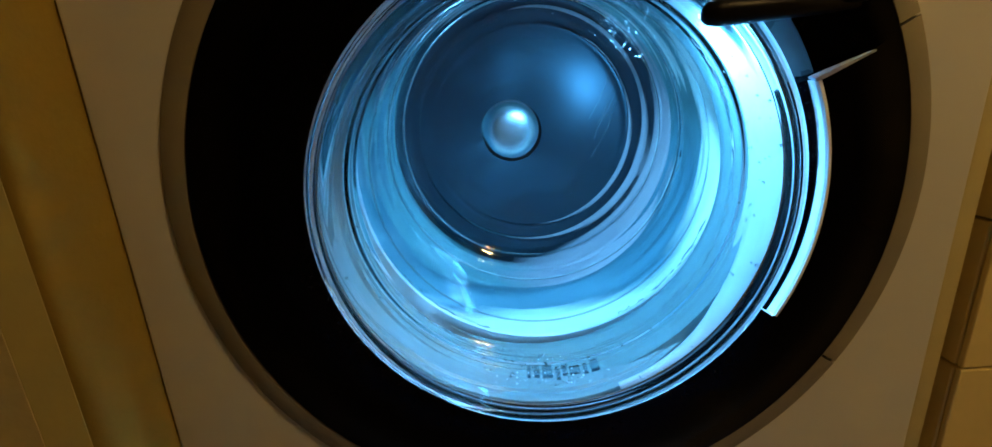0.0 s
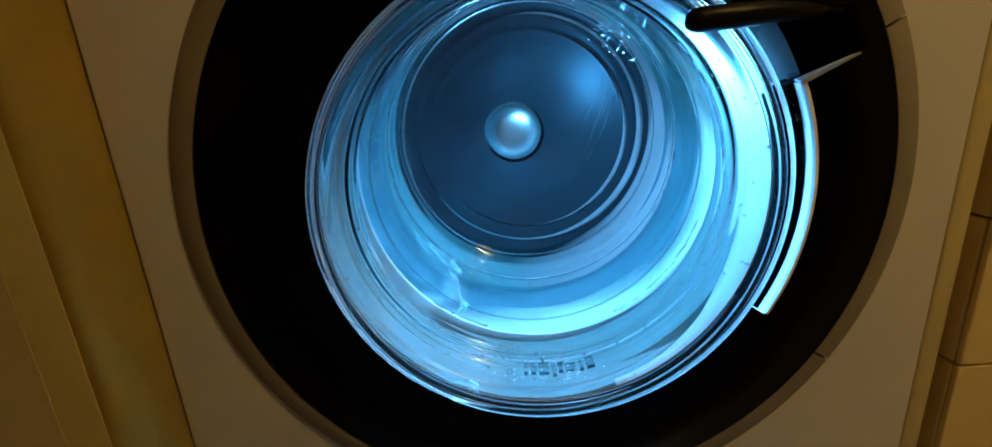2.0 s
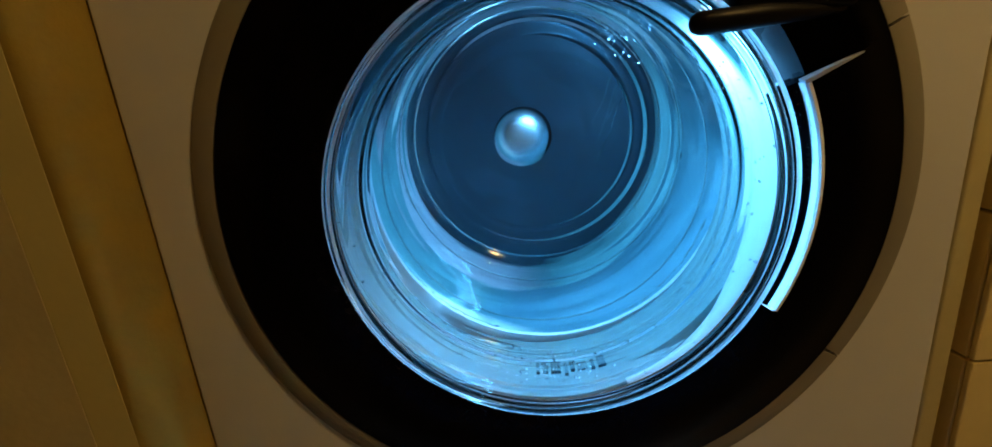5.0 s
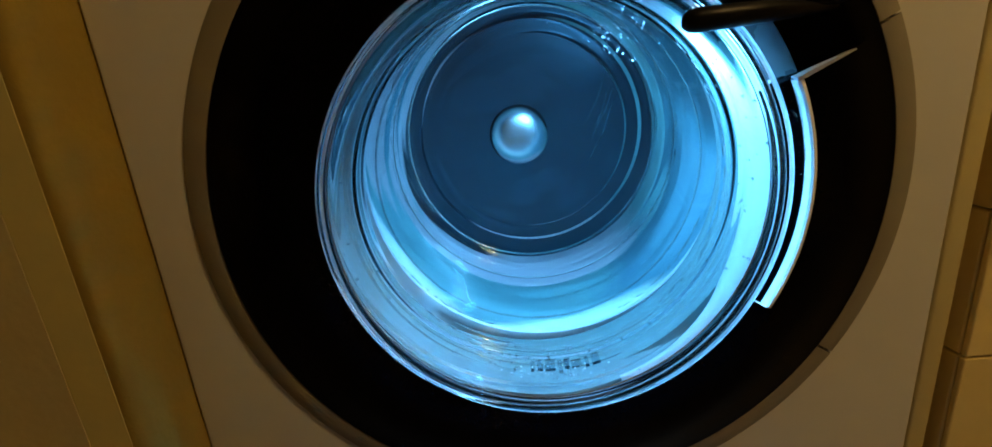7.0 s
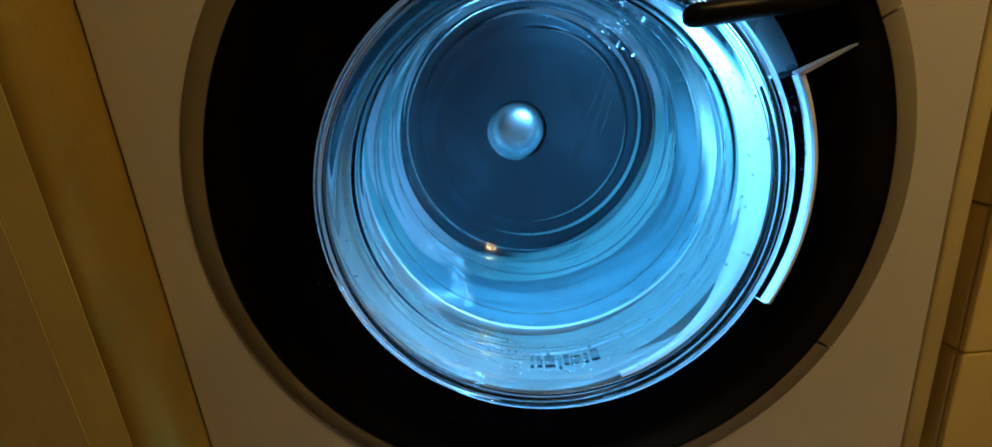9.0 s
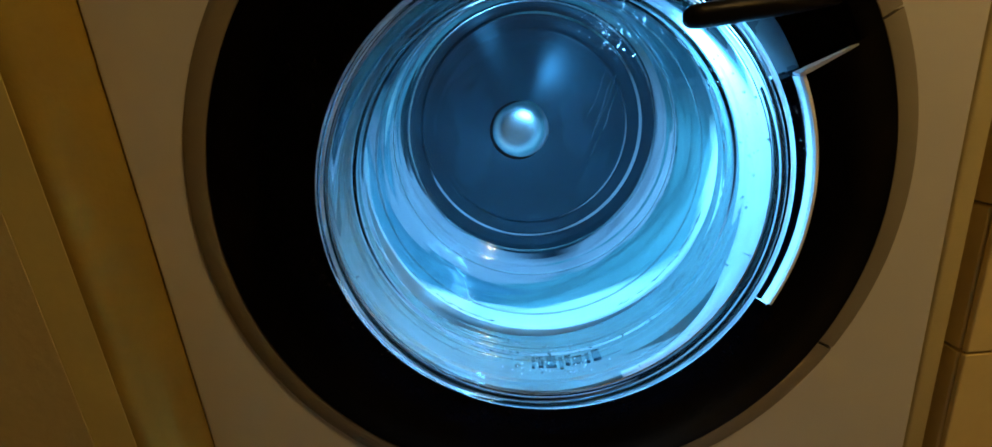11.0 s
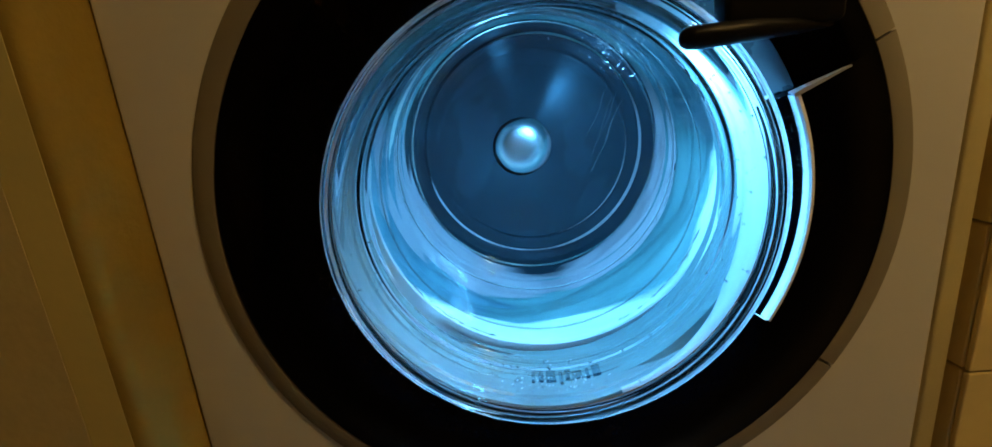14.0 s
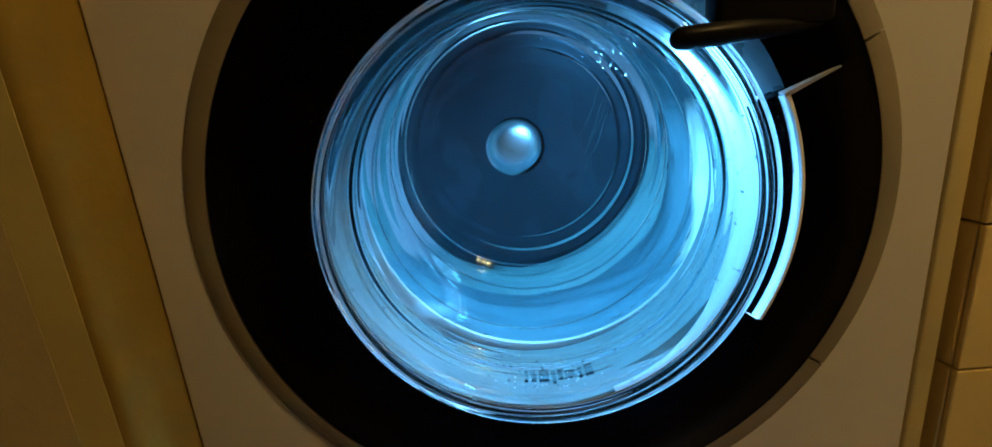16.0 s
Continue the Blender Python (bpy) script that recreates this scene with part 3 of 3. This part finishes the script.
def plate_height(a, r):
    """Height of the back plate's broad raised sector, added to steer moving light patches, with long soft flanks."""
    u = ((66.0 - math.degrees(a)) / 360.0) % 1.0
    u = u - 1 if u > 0.66 else u
    tall = smooth_step(-0.33, -0.01, u) * smooth_step(0.48, 0.34, u)
    return 0.16 * r * tall * smooth_step(0.228, 0.17, r)


def drum_of(machine):
    drum = new("drum")
    drum.parent = machine
    tagged(drum, "turning stainless steel drum")
    prof = [(0.1715, 0.112), (0.1728, 0.109), (0.1780, 0.1095), (0.2200, 0.1160), (0.2340, 0.1220), (0.2400, 0.1340)]
    for k in range(9):
        y = 0.15 + 0.034 * k
        prof += [(0.2400, y), (0.2385, y + 0.006), (0.2400, y + 0.012)]
    prof += [(0.2400, 0.452), (0.2340, 0.466)]
    part("drum_shell", lathe(prof, 128), steel, drum, "satin steel shell")
    # back plate, with one sector pressed forward to shape the light patches
    bm = bmesh.new()
    radii = [0.2340] + [0.2290 - 0.0035 * k for k in range(51)] + [0.0478]
    n = 240
    loops = []
    for r in radii:
        loops.append([bm.verts.new(pt(r, 2 * math.pi * i / n, 0.466 - plate_height(2 * math.pi * i / n, r))) for i in range(n)])
    for la, lb in zip(loops, loops[1:]):
        for i in range(n):
            bm.faces.new((la[i], la[(i + 1) % n], lb[(i + 1) % n], lb[i]))
    part("back_plate", bm, steel_dimmed, drum, "steel back plate darkened for dim light, with an added raised sector", 60)
    cap = [(r, 0.4565 + 0.95 * r ** 2 + 1100 * r ** 4) for r in [0.052 * k / 16 for k in range(17)]]
    part("hub", lathe(list(reversed(cap)), 64), hub_steel, drum, "shiny domed hub", 70)
    return drum


def cloth_pad(name, ang, spread, y0, y1, thick, material, label, seed):
    """A wet cloth pressed flat to the shell by the spin: long folds round the drum, thin uneven edges."""
    bm = bmesh.new()
    na, ny = 56, 30
    off = Vector((seed * 7.3, seed * 3.1, 0))
    top, bot = [], []
    for i in range(na + 1):
        u = i / na
        tr, br = [], []
        for j in range(ny + 1):
            v = j / ny
            edge = (math.sin(math.pi * u) ** 0.6) * (math.sin(math.pi * v) ** 0.35)
            wob = noise.noise(Vector((u * 1.6, v * 2.2, 0)) + off)
            fold = noise.noise(Vector((u * 2.2, v * 8.0 + u * 1.4, 3)) + off)
            crease = noise.noise(Vector((u * 7, v * 13.0, 6)) + off)
            a = radians(ang + (u - 0.5) * spread * (1 + 0.12 * noise.noise(Vector((v * 3, 9, 0)) + off)))
            y = y0 + (y1 - y0) * v + 0.016 * noise.noise(Vector((u * 3, 5, 0)) + off)
            r = 0.2365 - max(0.002, edge * (thick * (0.8 + 0.5 * wob) + 0.020 * fold + 0.005 * crease))
            tr.append(bm.verts.new(pt(r, a, y)))
            br.append(bm.verts.new(pt(0.2375, a, y)))
        top.append(tr)
        bot.append(br)
    for i in range(na):
        for j in range(ny):
            bm.faces.new((top[i][j], top[i + 1][j], top[i + 1][j + 1], top[i][j + 1]))
            bm.faces.new((bot[i][j], bot[i][j + 1], bot[i + 1][j + 1], bot[i + 1][j]))
    rim = [(i, 0) for i in range(na)] + [(na, j) for j in range(ny)] + [(i, ny) for i in range(na, 0, -1)] + [(0, j) for j in range(ny, 0, -1)]
    for (i, j), (k, l) in zip(rim, rim[1:] + rim[:1]):
        bm.faces.new((top[i][j], bot[i][j], bot[k][l], top[k][l]))
    ob = part(name, bm, material, smooth_angle=70)
    ob.matrix_basis = pose(0, 0, Z0)
    return tagged(ob, label, "laundry", "laundry in the drum")


room()
tiled_wall()
machine = new("washing_machine")
machine.matrix_basis = pose(0, 0, Z0)
tagged(machine, "white front-loading washing machine running with its drum light on", "washing machine")
cabinet(machine)
open_body(machine)
bezel(machine)
the_door = door(machine)
pocket(the_door)
the_bowl = glass_bowl(the_door)
mouldings(the_bowl)
gasket(machine)
the_drum = drum_of(machine)
white, lilac = "wet white towel pressed to the spinning drum", "wet pale lilac shirt pressed to the spinning drum"
towels = [cloth_pad("wet_towel", 362, 100, 0.120, 0.235, 0.046, cloth, white, 1),
          cloth_pad("wet_towel", 180, 84, 0.120, 0.225, 0.040, cloth, white, 3),
          cloth_pad("wet_sheet", 92, 130, 0.120, 0.240, 0.044, cloth, "wet white sheet pressed to the spinning drum", 4),
          cloth_pad("wet_shirt", 264, 128, 0.120, 0.35, 0.036, cloth_blue, "wet deep blue shirt pressed to the spinning drum", 2),
          # next two pads are added: their dark colours stand for a dim ring
          cloth_pad("dark_band_pad", 20, 170, 0.215, 0.36, 0.026, cloth_blue, "deep blue pad added for the dark ring at mid depth in the drum", 7),
          cloth_pad("wet_cloth", 150, 150, 0.21, 0.37, 0.026, cloth_teal, "teal pad added for the dark ring at mid depth in the drum", 6),
          cloth_pad("wet_shirt", 52, 130, 0.330, 0.475, 0.056, cloth_lilac, lilac, 5),
          cloth_pad("wet_shirt", 165, 110, 0.330, 0.475, 0.052, cloth_lilac, lilac, 8),
          cloth_pad("wet_towel", 300, 150, 0.330, 0.475, 0.052, cloth_teal, "wet teal towel pressed to the spinning drum", 9)]

# ---- what moves ----
AXIS = (0.007, 0.006)  # the drum's axis, from the door's centre


def turns(t):
    """Turns that the drum has made: it slows all along."""
    return -0.24954 + 2.09700 * t - 0.04444 * t ** 2 + 0.00002 * t ** 3


def motions():
    rows = [(k / 20, -360 * turns(k / 20)) for k in range(321)]
    walk(the_drum, [(t, pose(AXIS[0], 0, AXIS[1], 0, a, 0)) for t, a in rows])
    for towel in towels:
        walk(towel, [(t, pose(AXIS[0], 0, Z0 + AXIS[1], 0, a, 0)) for t, a in rows])


motions()
